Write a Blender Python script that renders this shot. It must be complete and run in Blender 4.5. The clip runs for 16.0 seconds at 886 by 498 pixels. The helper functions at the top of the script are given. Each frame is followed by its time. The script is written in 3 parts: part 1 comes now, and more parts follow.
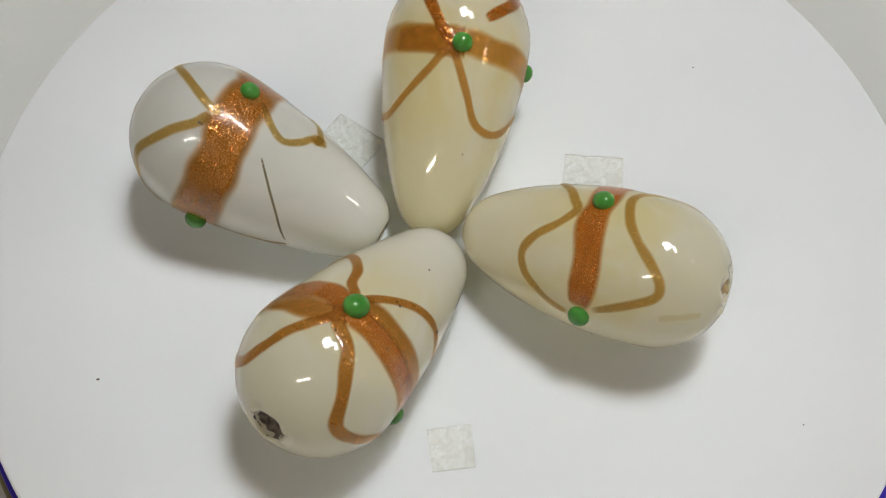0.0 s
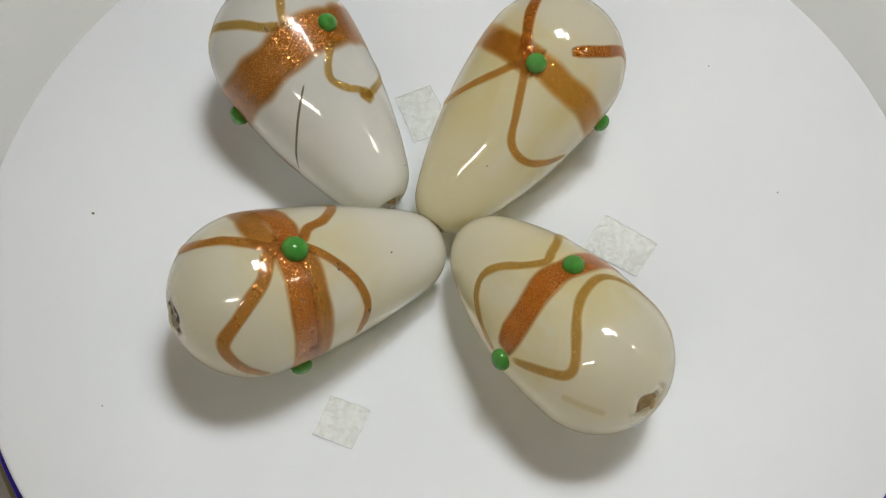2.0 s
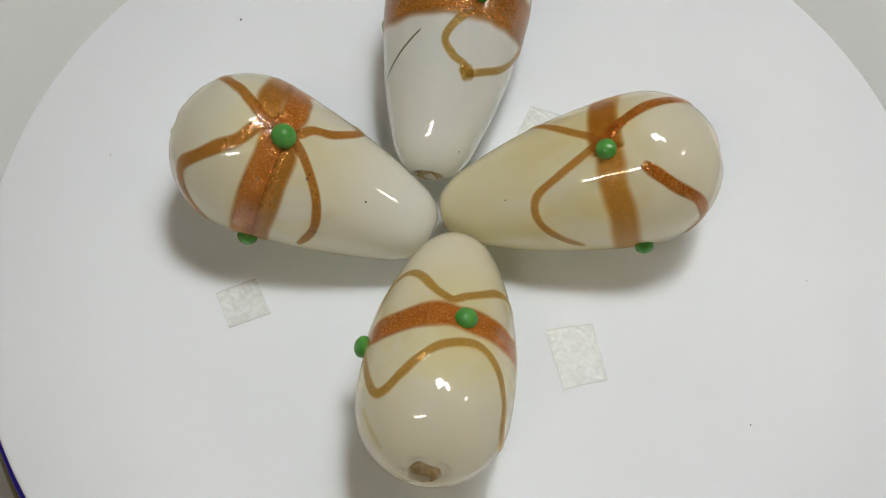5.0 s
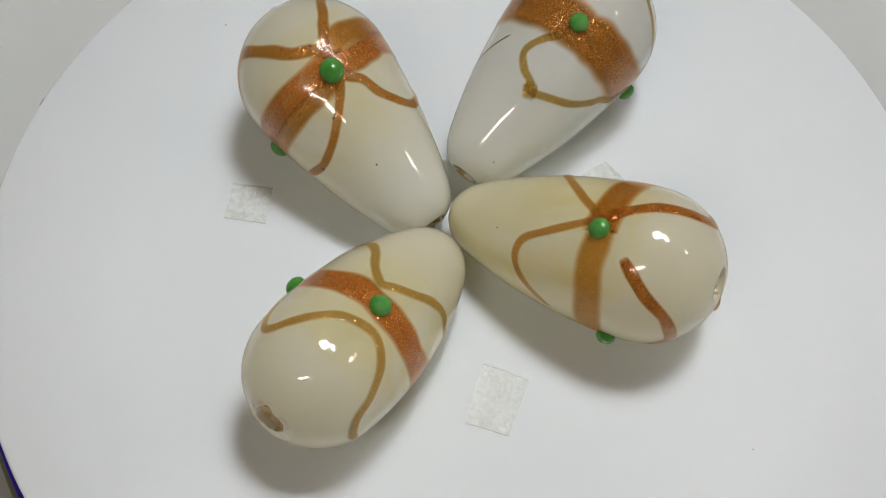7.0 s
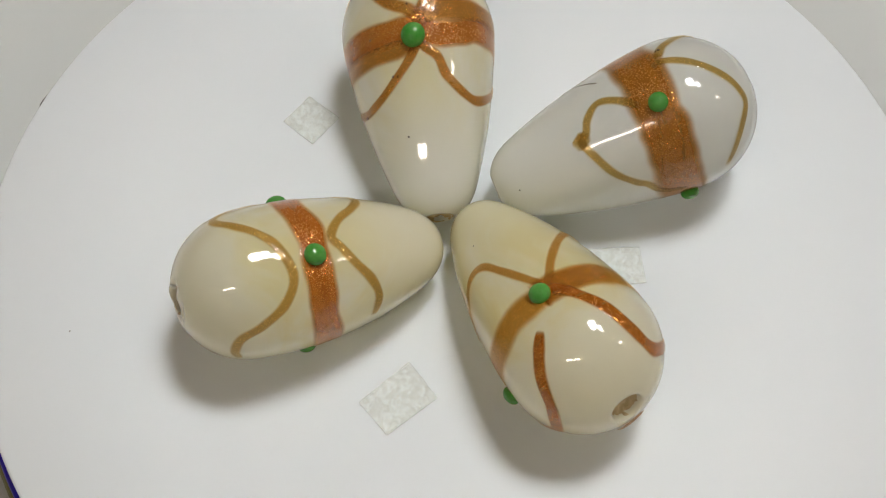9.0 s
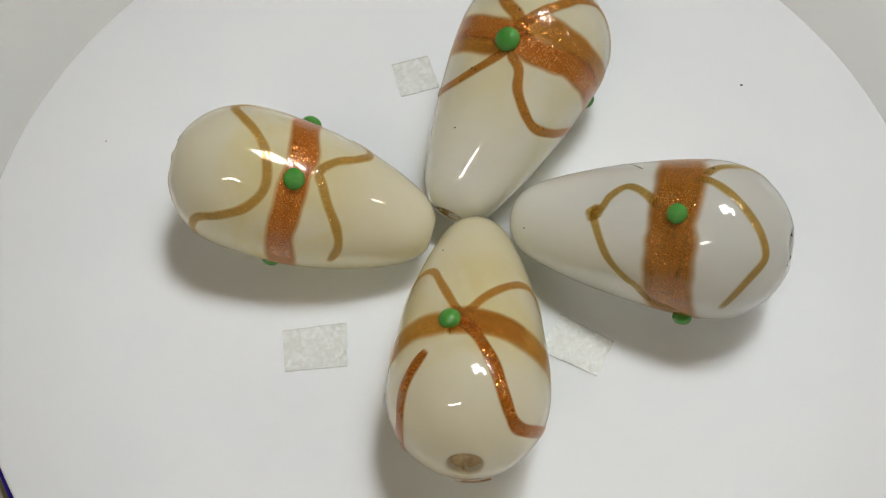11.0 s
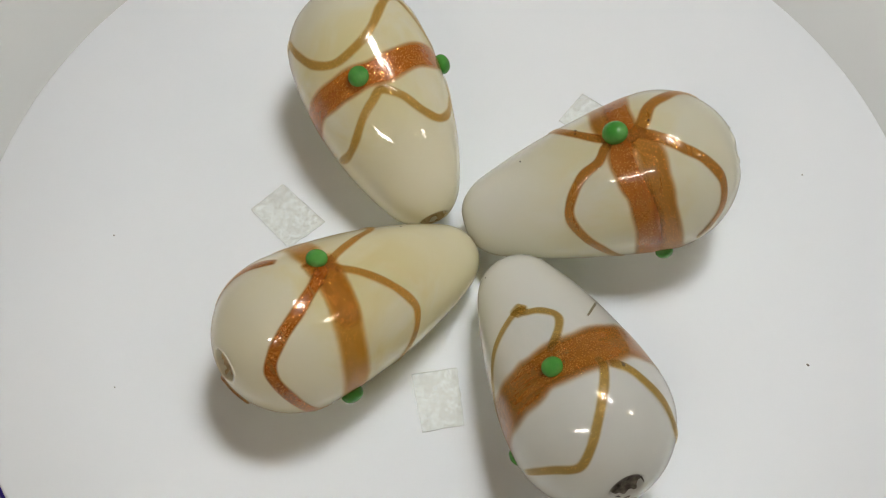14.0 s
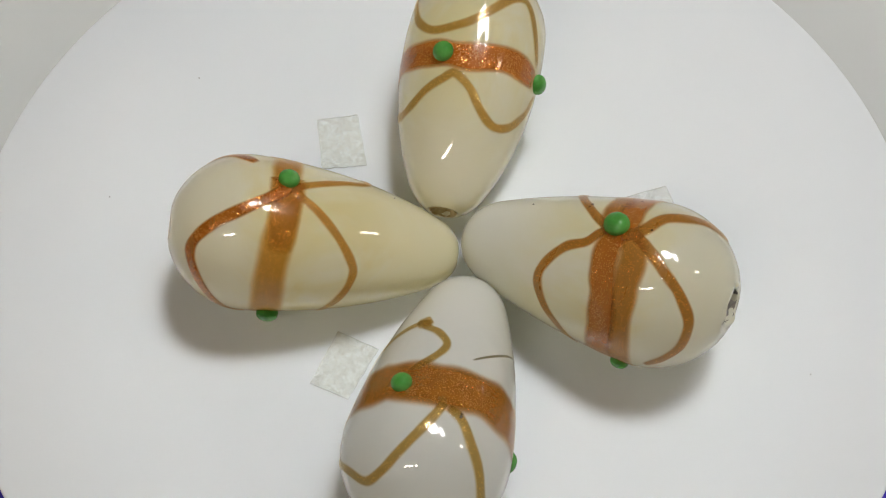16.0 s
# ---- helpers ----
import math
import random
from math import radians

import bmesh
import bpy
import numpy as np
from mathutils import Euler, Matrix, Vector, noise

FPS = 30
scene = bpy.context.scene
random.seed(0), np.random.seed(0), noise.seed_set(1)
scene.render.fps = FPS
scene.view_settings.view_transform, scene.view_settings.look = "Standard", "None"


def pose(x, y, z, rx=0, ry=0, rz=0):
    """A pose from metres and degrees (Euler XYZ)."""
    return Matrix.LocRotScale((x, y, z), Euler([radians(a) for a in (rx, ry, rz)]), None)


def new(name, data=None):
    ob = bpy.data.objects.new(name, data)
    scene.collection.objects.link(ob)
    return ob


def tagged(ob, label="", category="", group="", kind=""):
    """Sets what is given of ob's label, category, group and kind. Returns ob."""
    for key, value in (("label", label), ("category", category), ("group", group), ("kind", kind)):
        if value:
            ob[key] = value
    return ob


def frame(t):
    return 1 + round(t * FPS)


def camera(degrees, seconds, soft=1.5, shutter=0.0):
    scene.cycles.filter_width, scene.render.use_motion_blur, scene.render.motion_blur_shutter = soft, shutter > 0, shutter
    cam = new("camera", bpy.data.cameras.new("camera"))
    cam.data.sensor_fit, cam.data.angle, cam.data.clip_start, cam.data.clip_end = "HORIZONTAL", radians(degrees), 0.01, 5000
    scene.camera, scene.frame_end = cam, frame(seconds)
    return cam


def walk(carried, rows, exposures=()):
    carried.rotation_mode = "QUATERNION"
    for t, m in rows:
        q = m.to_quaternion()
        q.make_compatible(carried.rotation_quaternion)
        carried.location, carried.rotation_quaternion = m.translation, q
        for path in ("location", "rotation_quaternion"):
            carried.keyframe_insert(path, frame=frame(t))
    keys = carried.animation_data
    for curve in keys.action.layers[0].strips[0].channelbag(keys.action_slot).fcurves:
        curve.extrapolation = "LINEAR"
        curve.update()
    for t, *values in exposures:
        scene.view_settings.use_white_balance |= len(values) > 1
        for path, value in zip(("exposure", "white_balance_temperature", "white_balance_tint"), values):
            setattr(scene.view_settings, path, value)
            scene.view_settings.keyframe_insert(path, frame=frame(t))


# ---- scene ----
SECONDS = 16.0

# Camera: stands still, held over the edge of the turntable.
cam = camera(33.0, SECONDS, soft=1.2)
VIEW = pose(0, -0.10211, 0.19059, 28.188, 0, 0.570) @ pose(0, 0, 0, 0, 0, -1.528)
walk(cam, [(0.0, VIEW), (SECONDS, VIEW)], exposures=(
    (0, 0.0, 6410, 10), (3.5, 0.0, 6410, 10), (6.5, -0.04, 6300, 10), (7, -0.06, 6280, 10), (8, 0.0, 6410, 10),
    (9, 0.02, 6490, 10), (11.5, 0.0, 6460, 10), (13.5, 0.0, 6460, 10), (15, 0.02, 6410, 10), (16, 0.02, 6410, 10)))

# Turn of the platter, clockwise from above: seconds, degrees.
TURN = (
    (0, 0.00),
    (0.5, 7.30),
    (1, 14.77),
    (1.5, 21.98),
    (2, 29.28),
    (2.5, 36.68),
    (3, 44.01),
    (3.5, 51.48),
    (4, 59.27),
    (5.25, 77.64),
    (6.5, 96.25),
    (7, 104.90),
    (7.5, 112.74),
    (8, 120.85),
    (8.5, 128.93),
    (9, 136.86),
    (10.25, 157.61),
    (11.5, 178.65),
    (12, 186.97),
    (12.5, 196.03),
    (13, 205.54),
    (13.5, 214.16),
    (14, 222.99),
    (14.5, 232.10),
    (15, 240.63),
    (15.5, 249.63),
    (16, 257.95),
)


def srgb(r, g, b):
    return tuple(((c / 255 + 0.055) / 1.055) ** 2.4 if c > 10 else c / 255 / 12.92 for c in (r, g, b)) + (1.0,)


# ---- light ----
world = bpy.data.worlds.new("world")
scene.world = world
world.use_nodes = True
world.node_tree.nodes["Background"].inputs["Color"].default_value = (0.75, 0.78, 0.8, 1)
world.node_tree.nodes["Background"].inputs["Strength"].default_value = 0.12


# ---- materials ----
def material(name):
    m = bpy.data.materials.new(name)
    m.use_nodes = True
    nt = m.node_tree
    return m, nt, nt.nodes["Principled BSDF"]


def node(nt, kind, **sets):
    n = nt.nodes.new(kind)
    for k, v in sets.items():
        if k in n.inputs:
            n.inputs[k].default_value = v
    return n


def noise_node(nt, scale, detail=4.0, rough=0.55, space="Object"):
    co = nt.nodes.new("ShaderNodeTexCoord")
    n = nt.nodes.new("ShaderNodeTexNoise")
    n.inputs["Scale"].default_value, n.inputs["Detail"].default_value, n.inputs["Roughness"].default_value = scale, detail, rough
    nt.links.new(co.outputs[space], n.inputs["Vector"])
    return n


def ramp(nt, source, stops):
    r = nt.nodes.new("ShaderNodeValToRGB")
    el = r.color_ramp.elements
    while len(el) < len(stops):
        el.new(0.5)
    for e, (p, c) in zip(el, stops):
        e.position, e.color = p, c
    nt.links.new(source, r.inputs["Fac"])
    return r


def bump(nt, bsdf, height, strength, distance):
    b = nt.nodes.new("ShaderNodeBump")
    b.inputs["Strength"].default_value, b.inputs["Distance"].default_value = strength, distance
    nt.links.new(height, b.inputs["Height"])
    nt.links.new(b.outputs["Normal"], bsdf.inputs["Normal"])
    return b


def plain(name, low, high, scale, rough=0.5, metal=0.0, relief=0.0, spec=0.5):
    m, nt, b = material(name)
    n = noise_node(nt, scale)
    r = ramp(nt, n.outputs["Fac"], ((0.3, low), (0.7, high)))
    nt.links.new(r.outputs["Color"], b.inputs["Base Color"])
    b.inputs["Roughness"].default_value, b.inputs["Metallic"].default_value = rough, metal
    b.inputs["Specular IOR Level"].default_value = spec
    if relief:
        f = noise_node(nt, scale * 12, 6)
        bump(nt, b, f.outputs["Fac"], 0.4, relief)
    return m


def glass(name, deep, milky, cloudy, tip, belly, rough=0.035):
    """Opal glass: milky body with drifting clouds, its own tip shade lifted for piped light, a hard clear gloss."""
    m, nt, b = material(name)
    n = noise_node(nt, 70.0, 4)
    n.inputs["Distortion"].default_value = 1.4
    r = ramp(nt, n.outputs["Fac"], ((0.33, deep), (0.5, milky), (0.67, cloudy)))
    co = nt.nodes.new("ShaderNodeTexCoord")
    sep = nt.nodes.new("ShaderNodeSeparateXYZ")
    nt.links.new(co.outputs["Object"], sep.inputs["Vector"])
    wav = nt.nodes.new("ShaderNodeMath")
    wav.operation = "MULTIPLY_ADD"
    wav.inputs[1].default_value = 0.010
    nt.links.new(n.outputs["Fac"], wav.inputs[0])
    nt.links.new(sep.outputs["X"], wav.inputs[2])
    # the tip's own shade, painted lighter to hold light piped along the bead
    far = nt.nodes.new("ShaderNodeMapRange")
    far.interpolation_type = "SMOOTHSTEP"
    far.inputs["From Min"].default_value, far.inputs["From Max"].default_value = 0.016, 0.002
    nt.links.new(wav.outputs[0], far.inputs["Value"])
    mix = nt.nodes.new("ShaderNodeMix")
    mix.data_type = "RGBA"
    nt.links.new(far.outputs["Result"], mix.inputs["Factor"])
    nt.links.new(r.outputs["Color"], mix.inputs["A"])
    mix.inputs["B"].default_value = tip
    # clearer, greyer glass lies over the core at the belly
    near = nt.nodes.new("ShaderNodeMapRange")
    near.interpolation_type = "SMOOTHSTEP"
    near.inputs["From Min"].default_value, near.inputs["From Max"].default_value = 0.021, 0.033
    nt.links.new(wav.outputs[0], near.inputs["Value"])
    over = nt.nodes.new("ShaderNodeMix")
    over.data_type = "RGBA"
    nt.links.new(near.outputs["Result"], over.inputs["Factor"])
    nt.links.new(mix.outputs["Result"], over.inputs["A"])
    over.inputs["B"].default_value = belly
    nt.links.new(over.outputs["Result"], b.inputs["Base Color"])
    b.inputs["Roughness"].default_value = rough
    b.inputs["IOR"].default_value = 1.52
    b.inputs["Specular IOR Level"].default_value = 0.9
    f = noise_node(nt, 110.0, 2)
    bump(nt, b, f.outputs["Fac"], 0.22, 0.0007)
    # glow: light that enters on one side leaves on the other
    through_light = nt.nodes.new("ShaderNodeBsdfTranslucent")
    warm = nt.nodes.new("ShaderNodeMix")
    warm.data_type, warm.blend_type = "RGBA", "MULTIPLY"
    warm.inputs["Factor"].default_value = 1.0
    nt.links.new(over.outputs["Result"], warm.inputs["A"])
    warm.inputs["B"].default_value = (1.0, 0.96, 0.86, 1)
    nt.links.new(warm.outputs["Result"], through_light.inputs["Color"])
    both = nt.nodes.new("ShaderNodeMixShader")
    both.inputs["Fac"].default_value = 0.4
    nt.links.new(b.outputs["BSDF"], both.inputs[1])
    nt.links.new(through_light.outputs["BSDF"], both.inputs[2])
    # a hard gloss that grows towards the rim
    rim = nt.nodes.new("ShaderNodeLayerWeight")
    rim.inputs["Blend"].default_value = 0.5
    steep = nt.nodes.new("ShaderNodeMath")
    steep.operation = "POWER"
    steep.inputs[1].default_value = 4.0
    nt.links.new(rim.outputs["Facing"], steep.inputs[0])
    share = nt.nodes.new("ShaderNodeMath")
    share.operation = "MULTIPLY_ADD"
    share.inputs[1].default_value, share.inputs[2].default_value = 0.6, 0.02
    nt.links.new(steep.outputs[0], share.inputs[0])
    shine = nt.nodes.new("ShaderNodeBsdfGlossy")
    shine.inputs["Roughness"].default_value = rough
    skin = nt.nodes.new("ShaderNodeMixShader")
    nt.links.new(share.outputs[0], skin.inputs["Fac"])
    nt.links.new(both.outputs["Shader"], skin.inputs[1])
    nt.links.new(shine.outputs["BSDF"], skin.inputs[2])
    nt.links.new(skin.outputs["Shader"], nt.nodes["Material Output"].inputs["Surface"])
    return m


def glitter(name, dark, mid, flake, wet=1.0, scale=8200.0, share=0.84, solid=0.64):
    """Aventurine glass: translucent amber, soft at its edges, with fine copper flakes that flash."""
    m, nt, b = material(name)
    co = nt.nodes.new("ShaderNodeTexCoord")
    n = noise_node(nt, 220.0, 5, 0.65)
    # combed streaks round the bead
    place = nt.nodes.new("ShaderNodeMapping")
    place.inputs["Scale"].default_value = (1.0, 0.07, 0.07)
    nt.links.new(co.outputs["Object"], place.inputs["Vector"])
    comb = nt.nodes.new("ShaderNodeTexNoise")
    comb.inputs["Scale"].default_value, comb.inputs["Detail"].default_value = 900.0, 3.0
    nt.links.new(place.outputs["Vector"], comb.inputs["Vector"])
    half = nt.nodes.new("ShaderNodeMath")
    half.operation = "MULTIPLY_ADD"
    half.inputs[1].default_value = 0.9
    nt.links.new(comb.outputs["Fac"], half.inputs[0])
    less = nt.nodes.new("ShaderNodeMath")
    less.operation = "MULTIPLY_ADD"
    less.inputs[1].default_value, less.inputs[2].default_value = 0.6, -0.25
    nt.links.new(n.outputs["Fac"], less.inputs[0])
    nt.links.new(less.outputs[0], half.inputs[2])
    base = ramp(nt, half.outputs[0], ((0.32, dark), (0.68, mid)))
    v = nt.nodes.new("ShaderNodeTexVoronoi")
    v.inputs["Scale"].default_value = scale
    nt.links.new(co.outputs["Object"], v.inputs["Vector"])
    sep = nt.nodes.new("ShaderNodeSeparateColor")
    nt.links.new(v.outputs["Color"], sep.inputs["Color"])
    # flakes gather in drifts
    drift = noise_node(nt, 420.0, 2)
    level = nt.nodes.new("ShaderNodeMapRange")
    level.inputs["From Min"].default_value, level.inputs["From Max"].default_value = 0.35, 0.65
    level.inputs["To Min"].default_value, level.inputs["To Max"].default_value = share + 0.09, share - 0.13
    nt.links.new(drift.outputs["Fac"], level.inputs["Value"])
    pick = nt.nodes.new("ShaderNodeMath")
    pick.operation = "GREATER_THAN"
    nt.links.new(sep.outputs["Blue"], pick.inputs[0])
    nt.links.new(level.outputs["Result"], pick.inputs[1])
    mix = nt.nodes.new("ShaderNodeMix")
    mix.data_type = "RGBA"
    nt.links.new(pick.outputs[0], mix.inputs["Factor"])
    nt.links.new(base.outputs["Color"], mix.inputs["A"])
    mix.inputs["B"].default_value = flake
    nt.links.new(mix.outputs["Result"], b.inputs["Base Color"])
    metal = nt.nodes.new("ShaderNodeMath")
    metal.operation = "MULTIPLY"
    metal.inputs[1].default_value = 0.75
    nt.links.new(pick.outputs[0], metal.inputs[0])
    nt.links.new(metal.outputs[0], b.inputs["Metallic"])
    # every flake has its own tilt
    geo = nt.nodes.new("ShaderNodeNewGeometry")
    tilt = nt.nodes.new("ShaderNodeVectorMath")
    tilt.operation = "MULTIPLY_ADD"
    tilt.inputs[1].default_value = (0.58, 0.58, 0.58)
    tilt.inputs[2].default_value = (-0.29, -0.29, -0.29)
    nt.links.new(v.outputs["Color"], tilt.inputs[0])
    only = nt.nodes.new("ShaderNodeVectorMath")
    only.operation = "SCALE"
    nt.links.new(tilt.outputs["Vector"], only.inputs[0])
    nt.links.new(pick.outputs[0], only.inputs["Scale"])
    add = nt.nodes.new("ShaderNodeVectorMath")
    add.operation = "ADD"
    nt.links.new(geo.outputs["Normal"], add.inputs[0])
    nt.links.new(only.outputs["Vector"], add.inputs[1])
    norm = nt.nodes.new("ShaderNodeVectorMath")
    norm.operation = "NORMALIZE"
    nt.links.new(add.outputs["Vector"], norm.inputs[0])
    nt.links.new(norm.outputs["Vector"], b.inputs["Normal"])
    b.inputs["Roughness"].default_value = 0.24
    b.inputs["Coat Weight"].default_value = wet
    b.inputs["Coat Roughness"].default_value = 0.03
    # melts into the body at its edges
    at = nt.nodes.new("ShaderNodeAttribute")
    at.attribute_name = "across"
    fade = nt.nodes.new("ShaderNodeMapRange")
    fade.interpolation_type = "SMOOTHSTEP"
    fade.inputs["From Max"].default_value = 0.42 + 0.5 * max(0.62 - solid, 0.0)
    nt.links.new(at.outputs["Fac"], fade.inputs["Value"])
    # light goes on through it, tinted, into the body below
    stain = nt.nodes.new("ShaderNodeMix")
    stain.data_type = "RGBA"
    stain.inputs["A"].default_value = (1, 1, 1, 1)
    nt.links.new(fade.outputs["Result"], stain.inputs["Factor"])
    stain.inputs["B"].default_value = (*(c ** 0.36 for c in mid[:3]), 1)
    clear = nt.nodes.new("ShaderNodeBsdfTransparent")
    nt.links.new(stain.outputs["Result"], clear.inputs["Color"])
    body = nt.nodes.new("ShaderNodeMath")
    body.operation = "MULTIPLY"
    body.inputs[1].default_value = solid
    nt.links.new(fade.outputs["Result"], body.inputs[0])
    both = nt.nodes.new("ShaderNodeMixShader")
    nt.links.new(body.outputs[0], both.inputs["Fac"])
    nt.links.new(clear.outputs["BSDF"], both.inputs[1])
    nt.links.new(b.outputs["BSDF"], both.inputs[2])
    nt.links.new(both.outputs["Shader"], nt.nodes["Material Output"].inputs["Surface"])
    return m


WHITE_TOP = plain("white platter", srgb(222, 229, 234), srgb(229, 235, 239), 14.0, 0.5, relief=0.0, spec=0.25)
BLUE_EDGE = plain("blue platter edge", srgb(30, 14, 150), srgb(44, 28, 190), 40.0, 0.35)
OLIVE_TRIM = plain("olive plastic", srgb(84, 80, 40), srgb(120, 114, 70), 60.0, 0.4)
BLACK_BASE = plain("black plastic", (0.012, 0.012, 0.013, 1), (0.02, 0.02, 0.021, 1), 60.0, 0.45, relief=0.00003)
TABLE = plain("pale grey table", srgb(197, 202, 201), srgb(206, 210, 209), 3.0, 0.6, relief=0.0001, spec=0.3)
FLOOR = plain("brown grey floor", (0.30, 0.23, 0.16, 1), (0.36, 0.28, 0.20, 1), 2.0, 0.6, relief=0.0003)
# Unseen ceiling and walls: pale to lift the fill, beige to warm shadows.
CEILING = plain("off-white bounce paint", (0.74, 0.70, 0.64, 1), (0.79, 0.75, 0.69, 1), 1.5, 0.8, relief=0.0004)
WALL = plain("beige bounce paint", (0.68, 0.57, 0.45, 1), (0.74, 0.62, 0.50, 1), 1.5, 0.8, relief=0.0004)
GLASS_WHITE = glass("white opal glass", srgb(235, 240, 238), srgb(241, 245, 243), srgb(247, 250, 248), srgb(248, 251, 248), srgb(227, 231, 229))
GLASS_CREAM = glass("cream opal glass", srgb(238, 230, 179), srgb(243, 240, 208), srgb(246, 246, 229), srgb(244, 241, 209), srgb(240, 239, 219))
GLASS_IVORY = glass("ivory opal glass", srgb(238, 234, 197), srgb(242, 242, 222), srgb(246, 248, 239), srgb(247, 250, 245), srgb(235, 236, 218))
GLASS_YELLOW = glass("warm ivory opal glass", srgb(238, 232, 185), srgb(243, 241, 212), srgb(246, 246, 230), srgb(246, 244, 224), srgb(237, 237, 219))
COPPER = glitter("copper aventurine glass", srgb(144, 71, 5), srgb(176, 100, 22), srgb(238, 160, 82))
AMBER = glitter("amber aventurine glass", srgb(176, 110, 26), srgb(199, 141, 56), srgb(238, 174, 94), share=0.88, solid=0.42)
AMBER2 = glitter("pale amber aventurine glass", srgb(172, 113, 38), srgb(197, 143, 68), srgb(238, 174, 94), share=0.9, solid=0.38)
COPPERB = glitter("brown copper aventurine glass", srgb(140, 80, 10), srgb(168, 103, 26), srgb(238, 162, 86), share=0.83)
COPPERC = glitter("orange copper aventurine glass", srgb(166, 89, 20), srgb(191, 119, 46), srgb(238, 163, 89), share=0.85)
COPPERD = glitter("red copper aventurine glass", srgb(168, 86, 14), srgb(193, 114, 38), srgb(238, 157, 85), share=0.85)
COPPERT = glitter("thin copper aventurine glass", srgb(155, 92, 24), srgb(179, 119, 45), srgb(238, 169, 89), share=0.89, solid=0.52)
OLIVE = glitter("olive gold aventurine glass", srgb(150, 112, 36), srgb(184, 146, 66), srgb(255, 212, 124), share=0.90, solid=0.36)
GOLD = glitter("golden aventurine glass", srgb(164, 120, 44), srgb(192, 150, 74), srgb(255, 214, 136), share=0.9, solid=0.36)
SEAM = glitter("grey green glass seam", srgb(128, 122, 92), srgb(150, 144, 116), srgb(170, 164, 130), share=2.0)
SEAMB = glitter("brown glass seam", srgb(130, 86, 30), srgb(156, 108, 48), srgb(200, 150, 80), share=2.0)
STAIN = glitter("yellow glass streak", srgb(232, 220, 176), srgb(238, 228, 192), srgb(238, 228, 192), share=2.0, solid=0.06)
GREEN = plain("green glass", srgb(62, 136, 54), srgb(92, 160, 76), 500.0, 0.05)
for n_ in GREEN.node_tree.nodes:
    if n_.type == "BSDF_PRINCIPLED":
        n_.inputs["Subsurface Weight"].default_value = 0.5
        n_.inputs["Subsurface Radius"].default_value = (0.4, 1.0, 0.5)
        n_.inputs["Subsurface Scale"].default_value = 0.001


# ---- building ----
def link(name, bm, mat, parent=None, label="", smooth=True):
    me = bpy.data.meshes.new(name)
    bmesh.ops.recalc_face_normals(bm, faces=bm.faces)
    bm.to_mesh(me)
    bm.free()
    me.materials.append(mat)
    if smooth:
        me.polygons.foreach_set("use_smooth", [True] * len(me.polygons))
    ob = new(name, me)
    ob.parent = parent
    if label:
        tagged(ob, label)
    return ob


part = link


def lathe(profile, steps=96, closed=False):
    """A surface of revolution round z from (radius, z) pairs."""
    bm = bmesh.new()
    rings = []
    for r, z in profile:
        if r < 1e-7:
            rings.append([bm.verts.new((0, 0, z))])
        else:
            rings.append([bm.verts.new((r * math.cos(2 * math.pi * i / steps), r * math.sin(2 * math.pi * i / steps), z)) for i in range(steps)])
    pairs = list(zip(rings, rings[1:])) + ([(rings[-1], rings[0])] if closed else [])
    for a, b in pairs:
        for i in range(steps):
            j = (i + 1) % steps
            if len(a) == 1:
                bm.faces.new((a[0], b[i], b[j]))
            elif len(b) == 1:
                bm.faces.new((a[i], a[j], b[0]))
            else:
                bm.faces.new((a[i], a[j], b[j], b[i]))
    return bm


def box(x0, x1, y0, y1, z0, z1, bevel=0.0):
    bm = bmesh.new()
    bmesh.ops.create_cube(bm, size=1, matrix=Matrix.LocRotScale(((x0 + x1) / 2, (y0 + y1) / 2, (z0 + z1) / 2), None, (x1 - x0, y1 - y0, z1 - z0)))
    if bevel:
        bmesh.ops.bevel(bm, geom=bm.edges[:], offset=bevel, segments=2, affect="EDGES", profile=0.6)
    return bm


# ---- the room, added out of view ----
TABLE_Z = -0.042
TOP = 1.95


FLOOR_Z = TABLE_Z - 0.74


def room():
    tagged(link("floor", box(-2.6, 2.6, -2.6, 2.6, FLOOR_Z - 0.1, FLOOR_Z), FLOOR, smooth=False), "plain brown-grey room floor", "floor", kind="structure")
    for name, b in (("wall_north", (-2.7, 2.7, 2.6, 2.7)), ("wall_south", (-2.7, 2.7, -2.7, -2.6)), ("wall_east", (2.6, 2.7, -2.6, 2.6)), ("wall_west", (-2.7, -2.6, -2.6, 2.6))):
        tagged(link(name, box(*b, FLOOR_Z - 0.1, TOP + 0.1), WALL, smooth=False), "unseen room wall, beige to warm the bounced light", "wall", kind="structure")
    tagged(link("ceiling", box(-2.6, 2.6, -2.6, 2.6, TOP + 0.02, TOP + 0.1), CEILING, smooth=False), "unseen off-white ceiling that bounces fill light", "ceiling", kind="structure")


def work_table():
    top = tagged(new("table"), "pale grey matte work table under the turntable", "table")
    top.matrix_basis = pose(0.1, 0.15, FLOOR_Z)
    part("tabletop", box(-0.8, 0.8, -0.6, 0.6, 0.71, 0.74, 0.004), TABLE, top, smooth=False)
    for x in (-0.74, 0.74):
        for y in (-0.54, 0.54):
            part("leg", box(x - 0.025, x + 0.025, y - 0.025, y + 0.025, 0.0, 0.71, 0.004), BLACK_BASE, top, smooth=False)


